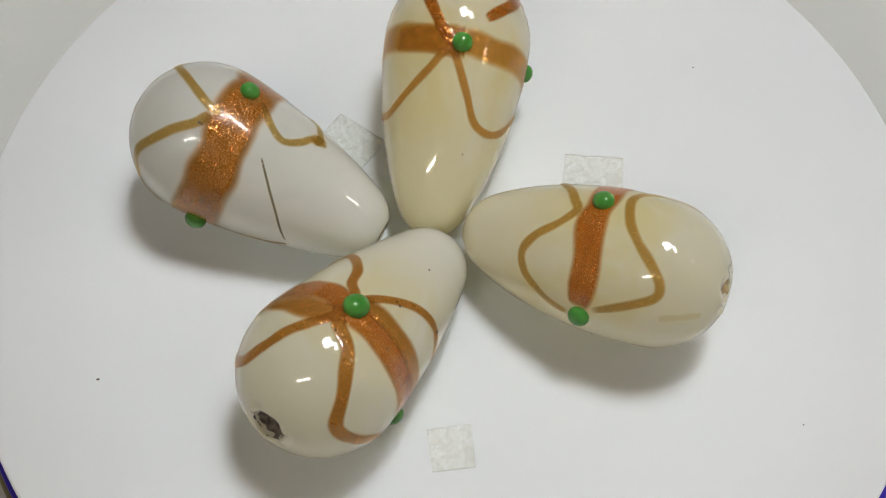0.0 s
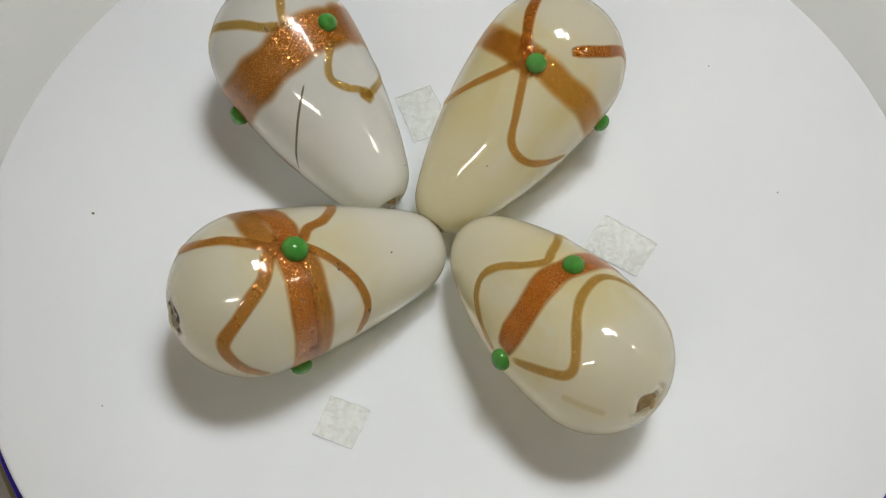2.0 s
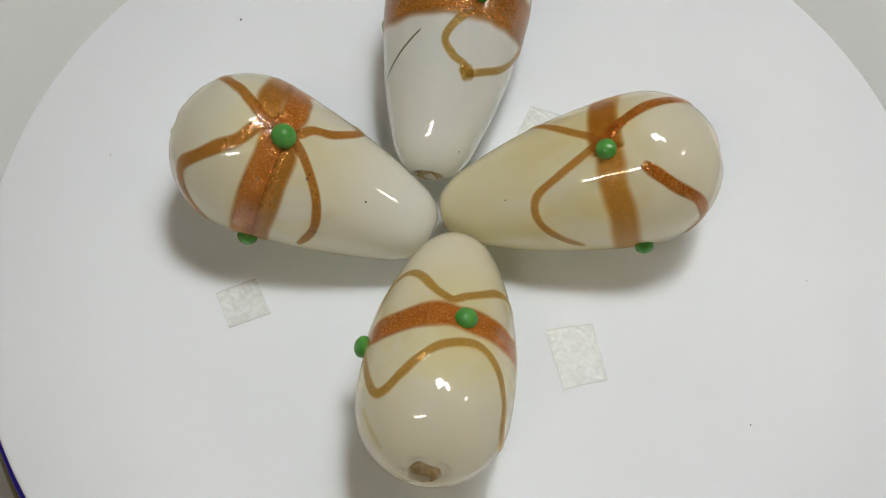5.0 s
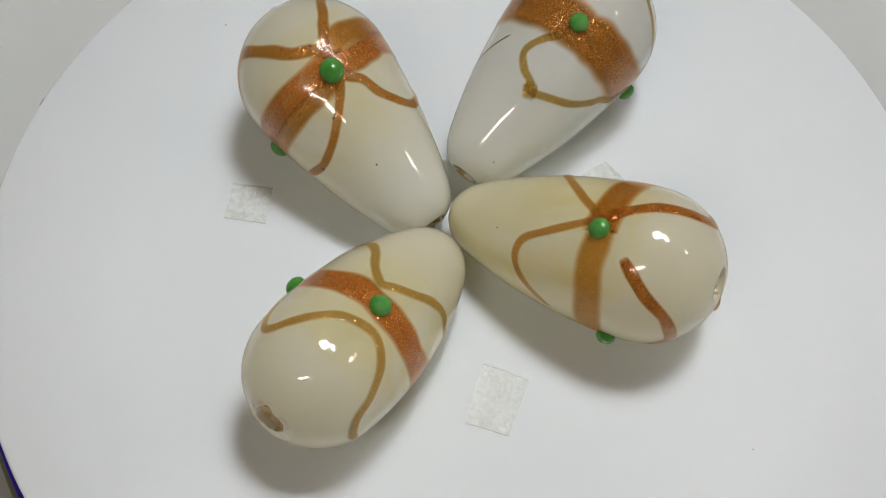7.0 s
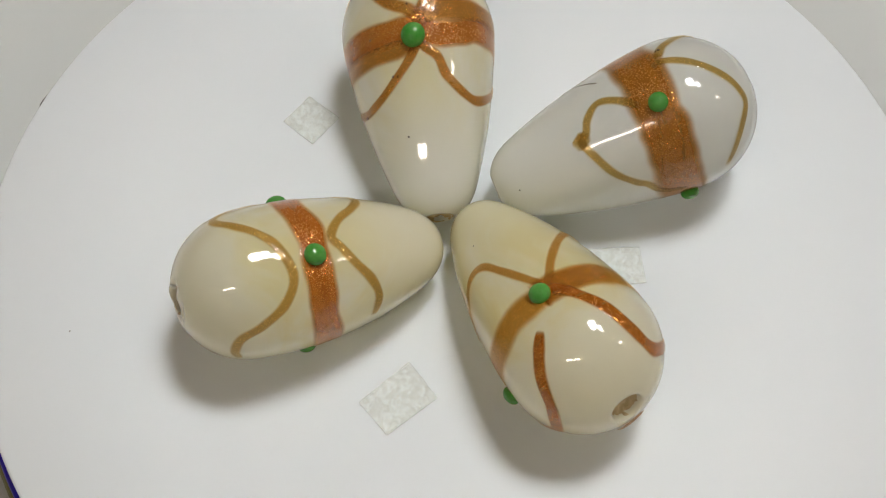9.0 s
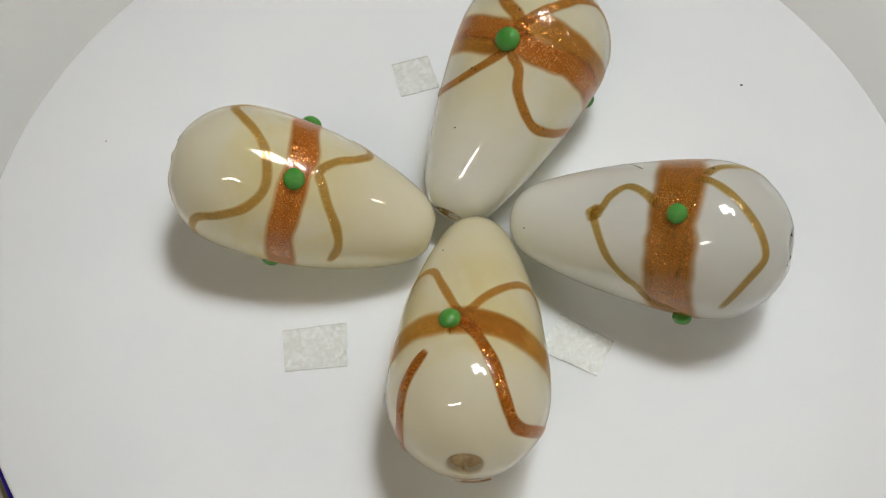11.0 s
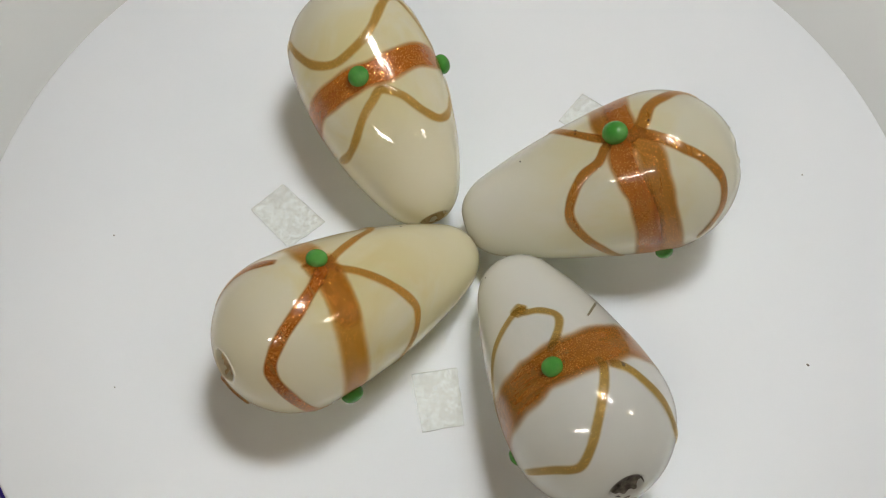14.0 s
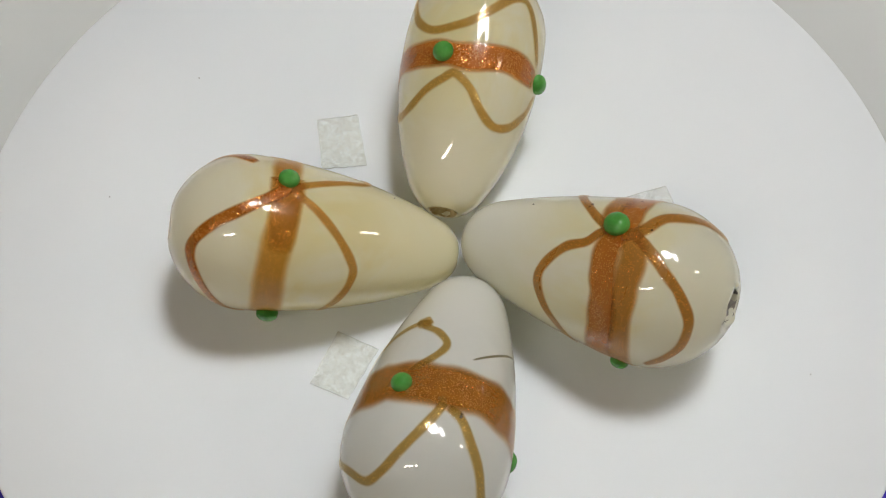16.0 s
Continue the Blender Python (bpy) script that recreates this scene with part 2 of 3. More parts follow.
def lamp_panel(x, y, wide, deep, turn, power, label, tint=(1.0, 0.985, 0.97)):
    """A ceiling luminaire: white metal frame round a glowing diffuser."""
    m, nt, b = material("lamp diffuser")
    b.inputs["Base Color"].default_value = (0.8, 0.8, 0.8, 1)
    b.inputs["Emission Color"].default_value = (*tint, 1)
    b.inputs["Emission Strength"].default_value = power
    top = tagged(new("ceiling_light"), label, "ceiling light", "ceiling lights")
    top.matrix_basis = pose(x, y, TOP, 0, 0, turn)
    part("diffuser", box(-wide / 2, wide / 2, -deep / 2, deep / 2, -0.012, 0.0), m, top, "glowing white diffuser", smooth=False)
    for a, b_, c, d in ((-wide / 2 - 0.02, wide / 2 + 0.02, deep / 2, deep / 2 + 0.02), (-wide / 2 - 0.02, wide / 2 + 0.02, -deep / 2 - 0.02, -deep / 2),
                        (-wide / 2 - 0.02, -wide / 2, -deep / 2, deep / 2), (wide / 2, wide / 2 + 0.02, -deep / 2, deep / 2)):
        part("frame_bar", box(a, b_, c, d, -0.02, 0.02), WALL, top, smooth=False)
    return top


room()
work_table()
lamp_panel(0.38, 0.50, 0.34, 0.42, 24, 46.0, "broad white ceiling light panel, switched on")
lamp_panel(0.74, 0.38, 0.15, 0.36, 24, 34.0, "slim white ceiling light panel, switched on")
lamp_panel(2.20, -0.15, 0.36, 0.22, 0, 16.0, "small white ceiling light panel, switched on", (1.0, 0.88, 0.74))
lamp_panel(-0.78, -1.24, 0.80, 0.10, 10, 38.0, "narrow white ceiling light tube, switched on", (1.0, 0.9, 0.78))


# ---- turntable ----
RADIUS = 0.069
OFF = (-0.00032, 0.00119)      # the platter sits a little off its axis


def turntable():
    table = tagged(new("turntable"), "round white motorised turntable with a blue rim", "turntable")
    table.matrix_basis = pose(0, 0, TABLE_Z)
    h = -TABLE_Z
    part("base", lathe(((0, 0), (0.058, 0), (0.0605, 0.002), (0.0605, h - 0.013), (0.058, h - 0.010), (0, h - 0.010))), BLACK_BASE, table, "black plastic drum base")
    platter = part("platter", lathe(((0, h - 0.003), (0.0665, h - 0.003), (RADIUS - 0.0003, h - 0.0026), (RADIUS, h - 0.0020), (RADIUS, h - 0.0004), (RADIUS - 0.0004, h), (0.05, h), (0, h)), 192), WHITE_TOP, table, "white matte platter")
    band = part("edge_band", lathe(((0.060, h - 0.0050), (RADIUS + 0.0007, h - 0.0050), (RADIUS + 0.0010, h - 0.0046), (RADIUS + 0.0010, h - 0.0040), (RADIUS + 0.0007, h - 0.0036), (0.060, h - 0.0032)), 192, True), BLUE_EDGE, platter, "thin deep blue edge band")
    trim = part("trim_ring", lathe(((0.058, h - 0.0085), (RADIUS + 0.0018, h - 0.0085), (RADIUS + 0.0020, h - 0.0080), (RADIUS + 0.0014, h - 0.0076), (0.058, h - 0.0076)), 192, True), OLIVE_TRIM, platter, "thin olive trim ring")
    for x, y, size in ((-49.1, -19.5, 0.28), (38.0, 31.0, 0.16), (-30.5, -44.0, 0.14), (47.5, -28.0, 0.15), (20.0, 47.0, 0.13)):
        speck = bmesh.new()
        bmesh.ops.create_icosphere(speck, subdivisions=1, radius=size / 1000)
        speck.transform(Matrix.Translation((x / 1000, y / 1000, h + 0.00003)) @ Matrix.Diagonal((1, 0.7, 0.3, 1)))
        part("speck", speck, PITH, platter, "tiny dark speck of dirt")
    part("plug", box(-0.0036, 0.0036, 0.0, 0.0256, 0.002, 0.0106, 0.0015), BLACK_BASE, table, "black power plug").matrix_basis = pose(-0.0505, 0.0360, 0, 0, 0, 55)
    for ob in (platter, band, trim):
        ob.data.transform(Matrix.Translation((OFF[0], OFF[1], 0)))
    return platter


# ---- beads ----
S = [i / 60 for i in range(61)]


class Shape:
    """A teardrop swept by growing balls from its tip to its belly, lying along x."""

    def __init__(self, length, tip, belly, swell):
        self.length, self.tip, self.belly, self.swell = length, tip, belly, swell
        self.balls = [(length * s, tip + (belly - tip) * s + swell * 4 * s * (1 - s)) for s in S]
        self.blunt = 0.86 * tip
        self.neck = self.swept(0.0)
        self.flare = (self.swept(0.0004) - self.neck) / 0.0004

    def radius(self, x):
        """Towards the tip the drop ends blunt, with a rounded rim."""
        if x < 0:
            return (self.neck + self.flare * x) * max(1 - (-x / self.blunt) ** 2.8, 0.0) ** (1 / 2.8)
        return self.swept(x)

    def swept(self, x):
        return max(math.sqrt(max(r * r - (x - c) ** 2, 0.0)) for c, r in self.balls)

    def ends(self):
        return -self.blunt, self.length + self.belly

    def point(self, x, a, lift=0.0):
        """The place at x along the axis and a degrees round it, lifted off the skin."""
        e = 2e-5
        r = self.radius(x)
        slope = (self.radius(x + e) - self.radius(x - e)) / (2 * e)
        c, s = math.cos(radians(a)), math.sin(radians(a))
        n = Vector((-slope, s, c)).normalized()
        return Vector((x, r * s, r * c)) + n * lift, n


def bead_body(shape, hole_tip, hole_belly, seed, chip):
    x0, x1 = shape.ends()
    n = 110
    xs = [x0 + (x1 - x0) * (0.5 - 0.5 * math.cos(math.pi * i / n)) for i in range(n + 1)]
    prof = [(shape.radius(x), x) for x in xs]
    prof = [(r, x) for r, x in prof if not ((x < shape.length / 2 and r < hole_tip) or (x > shape.length / 2 and r < hole_belly))]
    a, b = prof[0], prof[-1]
    prof = [(hole_tip * 0.82, a[1] + 0.0012), (hole_tip * 0.9, a[1] + 0.0003)] + prof + [(hole_belly * 0.92, b[1] - 0.0002), (hole_belly * 0.8, b[1] - 0.0012)]
    bm = lathe(prof, 112)
    rnd = random.Random(seed)
    off = Vector((rnd.random() * 9, rnd.random() * 9, 0))
    for v in bm.verts:
        x, y, z = v.co.z, v.co.y, v.co.x
        p = Vector((x, y, z))
        rad = Vector((0, y, z))
        # ragged lips of the bore
        if rad.length < hole_belly * 1.35 and x > shape.length:
            p.x += (noise.noise(p * 450 + off) - 0.2) * chip
        v.co = p
    return bm


def bore(x, inward, hole, deep):
    """The clay that is left in one mouth of the bore: a rough-walled pit."""
    bm = lathe(((hole * 0.93, x + inward * 0.0004), (hole * 0.86, x + inward * 0.0009), (hole * 0.72, x + inward * deep * 0.8), (hole * 0.4, x + inward * deep), (0, x + inward * deep * 0.9)), 44)
    for v in bm.verts:
        c = v.co.copy()
        v.co = Vector((c.z, c.y, c.x)) + Vector((noise.noise(c * 1500) * 0.0003, noise.noise(c * 900) * 0.0002, noise.noise(c * 700) * 0.0002))
    return bm


def spline(pts, per=10):
    """A smooth line through (x, angle, width) knots."""
    out = []
    q = [pts[0]] + list(pts) + [pts[-1]]
    for i in range(1, len(q) - 2):
        p0, p1, p2, p3 = (np.array(k, float) for k in q[i - 1:i + 3])
        for j in range(per):
            t = j / per
            out.append(0.5 * (2 * p1 + (p2 - p0) * t + (2 * p0 - 5 * p1 + 4 * p2 - p3) * t * t + (3 * p1 - p0 - 3 * p2 + p3) * t ** 3))
    out.append(np.array(pts[-1], float))
    return out


def ribbon(shape, pts, lift, seed):
    """A trail of glass melted on the skin: domed across, wavering in width. Knots in mm, degrees, mm."""
    bm = bmesh.new()
    across = bm.verts.layers.float.new("across")
    line = spline(pts)
    rows = []
    rnd = random.Random(seed)
    ox = rnd.random() * 50
    places = [shape.point(x / 1000, a)[0] for x, a, w in line]
    for i, (x, a, w) in enumerate(line):
        p, n = shape.point(x / 1000, a)
        ahead = (places[min(i + 1, len(places) - 1)] - places[max(i - 1, 0)]).normalized()
        side = n.cross(ahead).normalized()
        end = min(i, len(line) - 1 - i)
        width = w / 2000 * (1 + 0.14 * noise.noise(Vector((i * 0.13 + ox, 0, 0)))) * min(1.0, 0.35 + 0.65 * math.sqrt(end / 6))
        row = []
        k = 13 if w > 2 else 9
        for j in range(k):
            u = 2 * j / (k - 1) - 1
            at = p + side * (u * width)
            # drop on to the skin again
            rad = math.hypot(at.y, at.z)
            ang = math.degrees(math.atan2(at.y, at.z))
            h = lift * math.sqrt(max(1 - u * u, 0)) + 0.000015
            v = bm.verts.new(shape.point(at.x, ang, h)[0])
            v[across] = min(1 - abs(u), 0.5 * i / 3, 0.5 * (len(line) - 1 - i) / 3)
            row.append(v)
        rows.append(row)
    for r0, r1 in zip(rows, rows[1:]):
        for j in range(len(r0) - 1):
            bm.faces.new((r0[j], r0[j + 1], r1[j + 1], r1[j]))
    return bm


def knob(shape, x, a, size):
    """A pressed dot of glass, a flattened ball half sunk in the skin."""
    p, n = shape.point(x / 1000, a)
    bm = bmesh.new()
    bmesh.ops.create_uvsphere(bm, u_segments=28, v_segments=16, radius=size / 2000)
    turn = n.to_track_quat("Z", "Y").to_matrix().to_4x4()
    bm.transform(Matrix.Translation(p + n * size * 0.00012) @ turn @ Matrix.Diagonal((1, 1.04, 0.78, 1)))
    return bm


def wide(width, *knots):
    return [(x, a, width) for x, a in knots]


def bead(label, data, glass_mat, trails, dots, seed, bore_mat, bore_label, holes=(0.0025, 0.0023), specks=(), chip=0.0004, early=None, roll=0.0, late=((4.0, 0.0), (6.5, 1.0)), creep=((0.0, 0.0, 0.0, 0.0),)):
    x, y, heading, length, tip, belly, swell = data
    shape = Shape(length / 1000, tip / 1000, belly / 1000, swell / 1000)
    top = tagged(new("glass_bead"), label, "bead", "teardrop beads on the turntable")
    rise = math.atan2(belly - tip, length)
    # stands on the platter with its belly and its tip; the base point lies below the tip's ball
    inner = Matrix.Translation((0, 0, (tip + max(swell, 0)) / 1000)) @ Matrix.Rotation(-rise, 4, "Y")
    stretch = Matrix.Diagonal((math.hypot(length, belly - tip) / length, 1, 1, 1))
    made = [part("body", bead_body(shape, *holes, seed, chip), glass_mat, top)]
    x0, x1 = shape.ends()
    made.append(part("bore", bore(x0, 1, holes[0], 0.0016), TAN, top, "tan clay residue"))
    made.append(part("bore", bore(x1 - holes[1] ** 2 / (2 * shape.belly), -1, holes[1], 0.0012 if bore_mat is TAN else 0.0014), bore_mat, top, bore_label))
    for x_, a_, size in specks:
        made.append(part("speck", knob(shape, x_, a_, size), PITH, top, "dark speck in the glass"))
    for i, (name, mat, lift, pts) in enumerate(trails):
        made.append(part(name, ribbon(shape, pts, lift / 1000, seed * 31 + i), mat, top))
    for x_, a_, size in dots:
        made.append(part("dot", knob(shape, x_, a_, size), GREEN, top, "raised green glass dot"))
    for ob in made:
        ob.data.transform(inner @ stretch)
    return top, lambda t: settle(t, data, early, roll, inner, late, creep)


def settle(t, data, early, roll, inner, late, creep):
    """Where a bead lies on the platter: two of them roll a little as the platter turns. early: x, y and heading before; late: (seconds, share); creep: (seconds, mm, mm, degrees of roll)."""
    k = np.interp(t, [a for a, b in late], [b for a, b in late])
    x, y, heading = (a + (b - a) * k for a, b in zip(early or data[:3], data[:3]))
    x, y = (v + np.interp(t, [c[0] for c in creep], [c[i] for c in creep]) for i, v in ((1, x), (2, y)))
    more = np.interp(t, [c[0] for c in creep], [c[3] for c in creep])
    spin = inner @ Matrix.Rotation(radians(more - roll * (1 - k)), 4, "X") @ inner.inverted()
    return pose(x / 1000, y / 1000, 0, 0, 0, heading) @ spin


PITH = plain("grey bore residue", (0.03, 0.028, 0.025, 1), (0.26, 0.24, 0.21, 1), 900.0, 0.9, relief=0.0002)
TAN = plain("tan bore residue", (0.42, 0.31, 0.15, 1), (0.68, 0.55, 0.32, 1), 900.0, 0.9, relief=0.0002)
BEADS = [
    bead("cream glass teardrop bead with amber cross trails and green dots", (-3.00, 3.68, 76.66, 24.60, 4.73, 10.62, 1.29), GLASS_CREAM, [
        ("band", AMBER, 0.07, wide(5.16, (21.1, 40), (20.8, -2), (20.6, -19), (20.9, 13), (21.5, 36), (21.8, 60), (21.5, 96), (21.3, 130))),
        ("band", AMBER, 0.07, wide(4.80, (21, -13), (20.8, -30), (20.5, -47), (20.8, -69), (20.4, -104), (20.4, -135))),
        ("trail", COPPER, 0.13, wide(2.04, (20.2, -16), (21.8, -5), (25.8, 9), (29.7, 23), (31.7, 40), (31.8, 60), (29.7, 86), (25.6, 116), (24, 115))),
        ("trail", AMBER2, 0.13, wide(1.50, (20.6, -16), (19, -6), (16.5, 5), (13.7, 22), (11.6, 41), (11.1, 55), (12.1, 78), (14.6, 111))),
        ("trail", AMBER2, 0.13, wide(1.44, (20.1, -12), (18.5, -16), (13.6, -30), (10.5, -41), (9.6, -56), (10.2, -72), (12.2, -88), (15, -102))),
        ("trail", COPPER, 0.4, wide(2.28, (34.3, -173), (33.4, -196), (32.7, -214))),
        ("trail", COPPER, 0.13, wide(2.04, (24.6, -34), (27.7, -54), (30.7, -80), (30.7, -115), (27.8, -120))),
    ], [(20.6, -19, 2.8), (20.9, 115, 3.0), (22.4, -118, 2.6)], 1, TAN, "tan clay residue", (0.0021, 0.0024), [(6.0, -39, 0.2)], 0.0001,
         early=(-2.36, 3.59, 80.58), roll=10.0, late=((4.0, 0.0), (6.5, 0.45), (7.5, 0.55), (8.0, 1.0)),
         creep=((6.8, 0, 0, 0), (8, 0, 0, -2.5), (9, 0, 0, -3.3), (11.5, 0, 0, -5), (12.5, 0, 0, -4), (14, 0, 0, -2.4), (16, 0, 0, -2.4))),
    bead("white glass teardrop bead with a broad copper band and green dots", (-13.55, 1.71, 154.44, 22.76, 5.58, 10.84, 0.90), GLASS_WHITE, [
        ("band", COPPERB, 0.07, wide(7.80, (19.2, 145), (19.2, 117), (18.6, 87), (18.4, 62), (18.6, 37), (19.4, 11), (19.2, -19), (19.4, -35), (19.2, -58), (19, -82), (19.2, -104), (19.2, -135))),
        ("trail", OLIVE, 0.13, wide(1.56, (20.9, 13), (22.6, 15), (25.9, 6), (28.6, -7), (30.3, -23), (30.8, -45), (28.9, -64), (25.5, -90))),
        ("trail", OLIVE, 0.13, wide(1.80, (22.3, 19), (23.3, 30), (26, 45), (28.8, 71), (29.1, 91), (27, 118), (23.8, 122))),
        ("trail", OLIVE, 0.13, wide(1.44, (17.7, -13), (14.7, 2), (12.4, 7), (10.5, -2), (9.6, -13), (8.6, -18), (9.5, -35), (11.1, -55), (13.4, -70), (14.8, -76), (16.5, -90), (19.9, -98))),
        ("trail", OLIVE, 0.13, wide(2.88, (8, -12), (8.6, -18), (9.1, -24))),
        ("seam", SEAM, 0.03, wide(0.42, (13.8, 28), (11.2, 46), (8.6, 68), (6.2, 99))),
        ("seam", SEAMB, 0.08, wide(1.08, (5.9, 105), (8.3, 113), (10.6, 117), (14.3, 125), (18.7, 124))),
    ], [(19.8, -15, 2.7), (18.8, 120, 3.0), (20.2, -117, 2.6)], 2, PITH, "dark grey residue", (0.0021, 0.0025), [(22.9, 29, 0.45), (22.5, 29, 0.3), (-1.5, -43, 0.2)], 0.0001,
         early=(-13.65, 1.66, 152.79), roll=-12.0,
         creep=((12, 0, 0, 0), (14, -0.37, -0.34, 4), (15.5, -0.23, -0.61, 6), (16, -0.14, -0.64, 7))),
    bead("ivory glass teardrop bead with a copper star and green dots", (-3.20, -6.25, 232.45, 22.44, 5.71, 11.13, 0.74), GLASS_IVORY, [
        ("band", COPPERC, 0.07, wide(4.32, (18.8, 125), (19, 87), (19.3, 52), (19.3, 26), (19.3, 6), (18.4, -11), (18.7, -30), (19.3, -46), (19.3, -70), (18.3, -108), (18.3, -135))),
        ("band", COPPERT, 0.06, wide(4.20, (17.1, 125), (17.1, 89), (17, 52), (17.2, 25), (17.9, 10), (21.7, -9), (22.1, -34), (22, -55), (21.4, -99), (21.2, -130))),
        ("trail", COPPERT, 0.13, wide(2.28, (19.3, -3), (21.9, 6), (23.5, 21), (26.2, 35), (29.1, 57), (29.3, 74), (27.2, 91), (23.7, 103))),
        ("trail", COPPERT, 0.13, wide(1.80, (19.9, 4), (22.2, -2), (23.9, -8), (26.1, -18), (28.5, -31), (30, -53), (29.4, -78), (27.5, -91), (24.8, -101))),
        ("trail", COPPERT, 0.13, wide(1.50, (18.4, 3), (16.5, 6), (13.7, 20), (11.3, 39), (10.2, 59), (10.3, 74), (11.4, 96))),
        ("trail", COPPERT, 0.13, wide(1.68, (18.4, 4), (16.6, -2), (15.3, -11), (12.7, -18), (10.5, -34), (9.8, -50), (11, -71), (12.8, -89), (14.9, -114))),
    ], [(18.4, 6, 3.4), (18.4, 123, 2.9), (20.4, -124, 2.5)], 3, PITH, "dark grey residue", (0.0022, 0.0025), [(13.4, 27, 0.35), (9.8, 70, 0.45), (19.2, 41, 0.3), (5.2, 24, 0.25), (13.3, 23, 0.3), (22.9, 8, 0.35)], 0.0006,
         creep=((9, 0, 0, 0), (11.5, -0.15, 0, 0), (13, -0.49, 0.14, 0), (14, -0.62, 0.16, 0), (16, -0.8, 0.08, 0))),
    bead("pale cream teardrop bead with copper band and wavy gold trails", (6.61, -1.35, -23.65, 22.82, 5.30, 10.06, 1.68), GLASS_YELLOW, [
        ("band", COPPERD, 0.07, wide(4.68, (15.8, -72), (16.3, -37), (15.3, -3), (15.5, 18), (15.4, 43), (15.4, 67), (14.5, 98), (14.6, 130))),
        ("trail", GOLD, 0.13, wide(1.68, (17.5, -71), (23.2, -56), (25.8, -47), (25.9, -36), (24.3, -23), (21.7, -8), (19.9, 7), (18.9, 30), (20.6, 49), (23.5, 62), (26.4, 74), (27.1, 92), (26.3, 104))),
        ("trail", GOLD, 0.13, wide(1.62, (14.3, -81), (11.7, -76), (9.6, -67), (7.7, -55), (7, -38), (8.4, -22), (11.1, -8), (12.7, 6), (11.8, 16), (10.5, 29), (8.5, 47), (7.6, 66), (8.3, 88))),
        ("stain", STAIN, 0.02, wide(1.5, (26.2, -66), (27.6, -65), (29, -65.5), (30.2, -67), (31, -70))),
    ], [(15.6, 18, 2.9), (16.0, -79, 2.9), (16.1, 137, 2.6)], 4, TAN, "tan clay residue", (0.0021, 0.0023), [(16.7, -114, 0.2)], 0.0006),
]


# ---- tape ----
def tape_material():
    """Clear film over bubbly glue: mostly see-through, with a crinkled gloss."""
    m, nt, b = material("frosted sticky tape")
    n = noise_node(nt, 800.0, 4, 0.6)
    n.inputs["Distortion"].default_value = 1.2
    b.inputs["Base Color"].default_value = (0.92, 0.93, 0.91, 1)
    b.inputs["Roughness"].default_value = 0.22
    b.inputs["Specular IOR Level"].default_value = 0.7
    bump(nt, b, n.outputs["Fac"], 0.5, 0.0001)
    clear = nt.nodes.new("ShaderNodeBsdfTransparent")
    clear.inputs["Color"].default_value = (0.985, 0.99, 0.975, 1)
    share = nt.nodes.new("ShaderNodeMapRange")
    share.inputs["From Min"].default_value, share.inputs["From Max"].default_value = 0.35, 0.68
    share.inputs["To Min"].default_value, share.inputs["To Max"].default_value = 0.07, 0.24
    nt.links.new(n.outputs["Fac"], share.inputs["Value"])
    both = nt.nodes.new("ShaderNodeMixShader")
    nt.links.new(share.outputs["Result"], both.inputs["Fac"])
    nt.links.new(clear.outputs["BSDF"], both.inputs[1])
    nt.links.new(b.outputs["BSDF"], both.inputs[2])
    nt.links.new(both.outputs["Shader"], nt.nodes["Material Output"].inputs["Surface"])
    return m


TAPE = tape_material()
TAPE_EDGE = plain("cut tape edge", srgb(150, 152, 148), srgb(176, 178, 172), 900.0, 0.4)


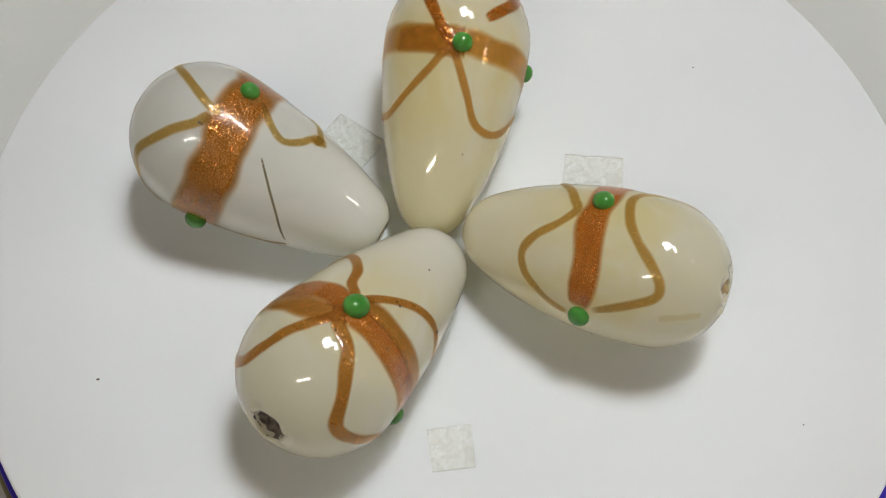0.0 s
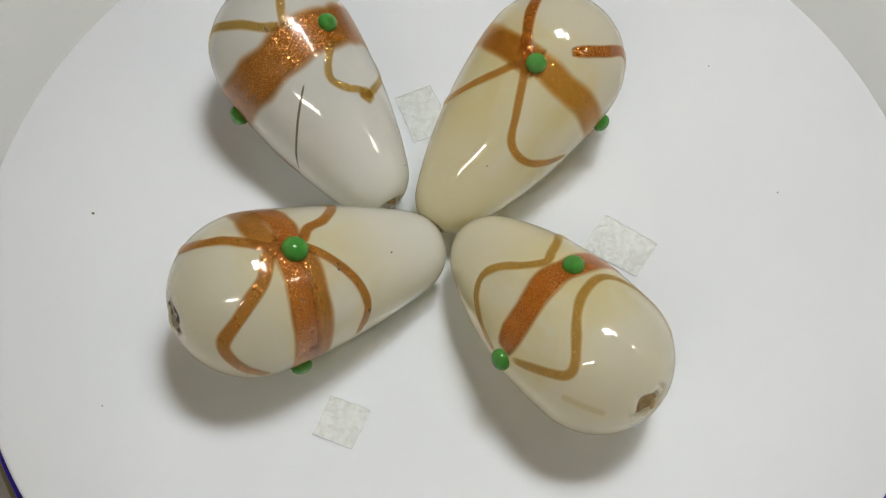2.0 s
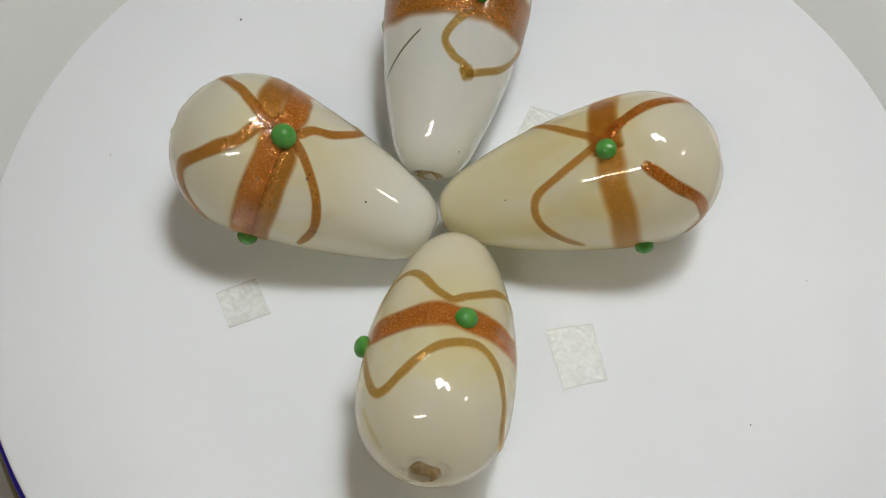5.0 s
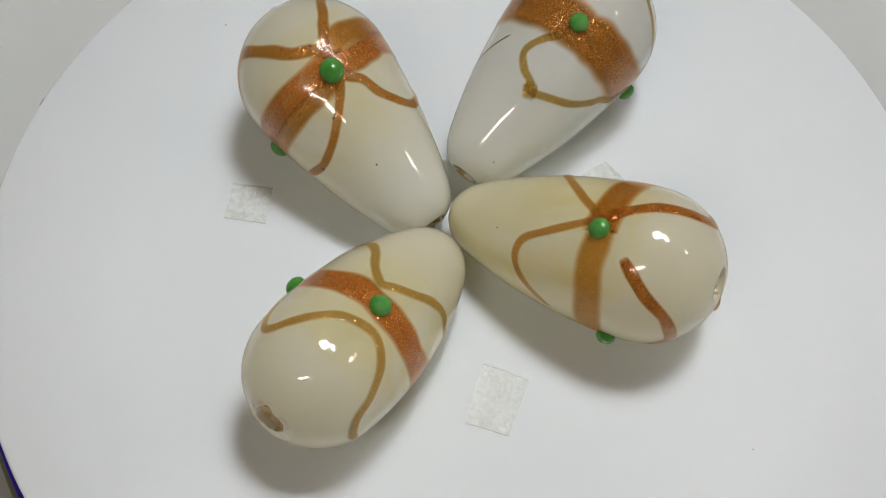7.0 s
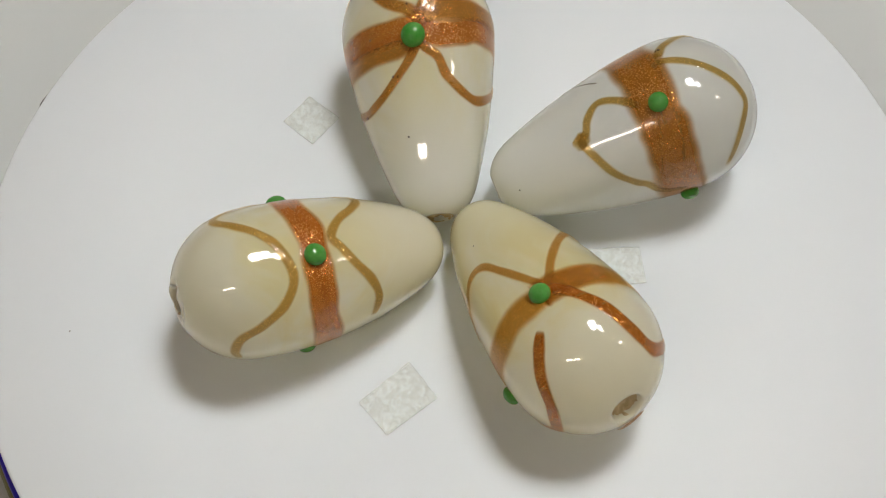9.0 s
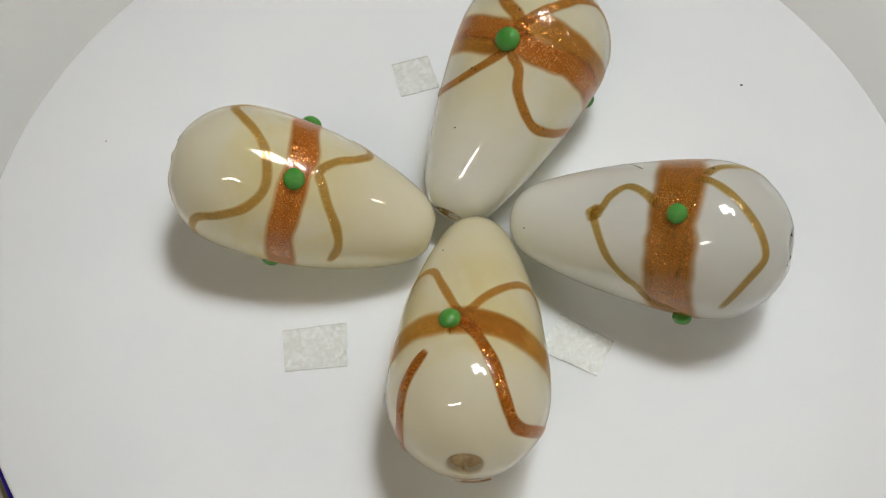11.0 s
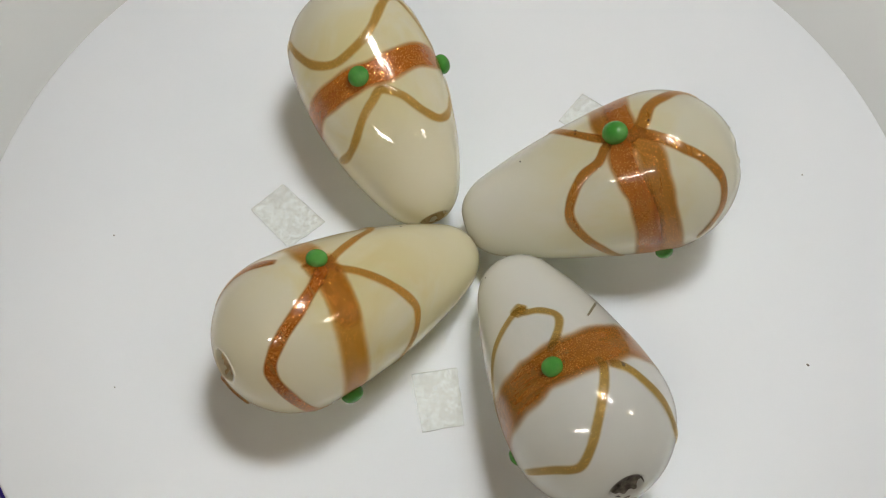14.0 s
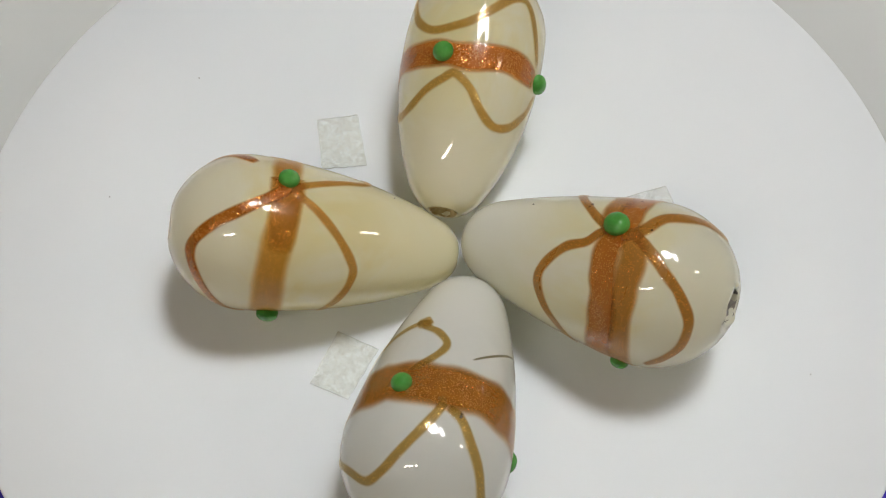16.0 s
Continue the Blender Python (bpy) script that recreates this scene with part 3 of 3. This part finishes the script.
def tape(corners, seed):
    """A clear square of sticky tape with slightly curled, uneven edges. Corners in mm."""
    cx, cy = (sum(c[i] for c in corners) / 4 for i in (0, 1))
    bm = bmesh.new()
    n = 14
    rnd = random.Random(seed)
    ox = rnd.random() * 30
    grid = []
    for i in range(n + 1):
        row = []
        for j in range(n + 1):
            u, v = i / n, j / n
            p = [(corners[0][k] * (1 - u) * (1 - v) + corners[1][k] * u * (1 - v) + corners[2][k] * u * v + corners[3][k] * (1 - u) * v) - (cx, cy)[k] for k in (0, 1)]
            w = noise.noise(Vector((u * 5 + ox, v * 5, 0)))
            edge = max(abs(u - 0.5), abs(v - 0.5)) * 2
            q = Vector((p[0] + 0.12 * noise.noise(Vector((u * 9, v * 9, ox))), p[1] + 0.12 * noise.noise(Vector((u * 9, v * 9, ox + 7))), 0)) / 1000
            q.z = 0.00016 + 0.00004 * w + 0.00010 * max(0, edge - 0.8) * 5 * (0.5 + w)
            row.append(bm.verts.new(q))
        grid.append(row)
    for i in range(n):
        for j in range(n):
            bm.faces.new((grid[i][j], grid[i + 1][j], grid[i + 1][j + 1], grid[i][j + 1]))
    low = bmesh.ops.extrude_face_region(bm, geom=bm.faces[:])
    bmesh.ops.translate(bm, vec=(0, 0, -0.00015), verts=[e for e in low["geom"] if isinstance(e, bmesh.types.BMVert)])
    bm.normal_update()
    for f in bm.faces:
        f.material_index = int(abs(f.normal.z) < 0.3)
    ob = tagged(link("tape_square", bm, TAPE, smooth=False), "small frosted clear square of sticky tape on the platter", "tape", "tape squares on the platter")
    ob.data.materials.append(TAPE_EDGE)
    return ob, pose(cx / 1000, cy / 1000, 0.0001)


TAPES = [
    tape(((-3.6, -27.9), (2.4, -27.2), (2.9, -33.3), (-2.9, -33.9)), 1),
    tape(((17.4, 15.5), (26.1, 14.7), (25.6, 8.5), (16.5, 8.9)), 2),
    tape(((-9.3, 18.3), (-13.3, 13.3), (-19.7, 18.9), (-16.2, 23.5)), 3),
]


platter = turntable()


def motions():
    for thing, home in BEADS:
        walk(thing, [(t, pose(0, 0, 0, 0, 0, -a) @ home(t)) for t, a in TURN])
    for thing, home in TAPES:
        walk(thing, [(t, pose(0, 0, 0, 0, 0, -a) @ home) for t, a in TURN])
    walk(platter, [(t, pose(0, 0, 0, 0, 0, -a)) for t, a in TURN])


motions()
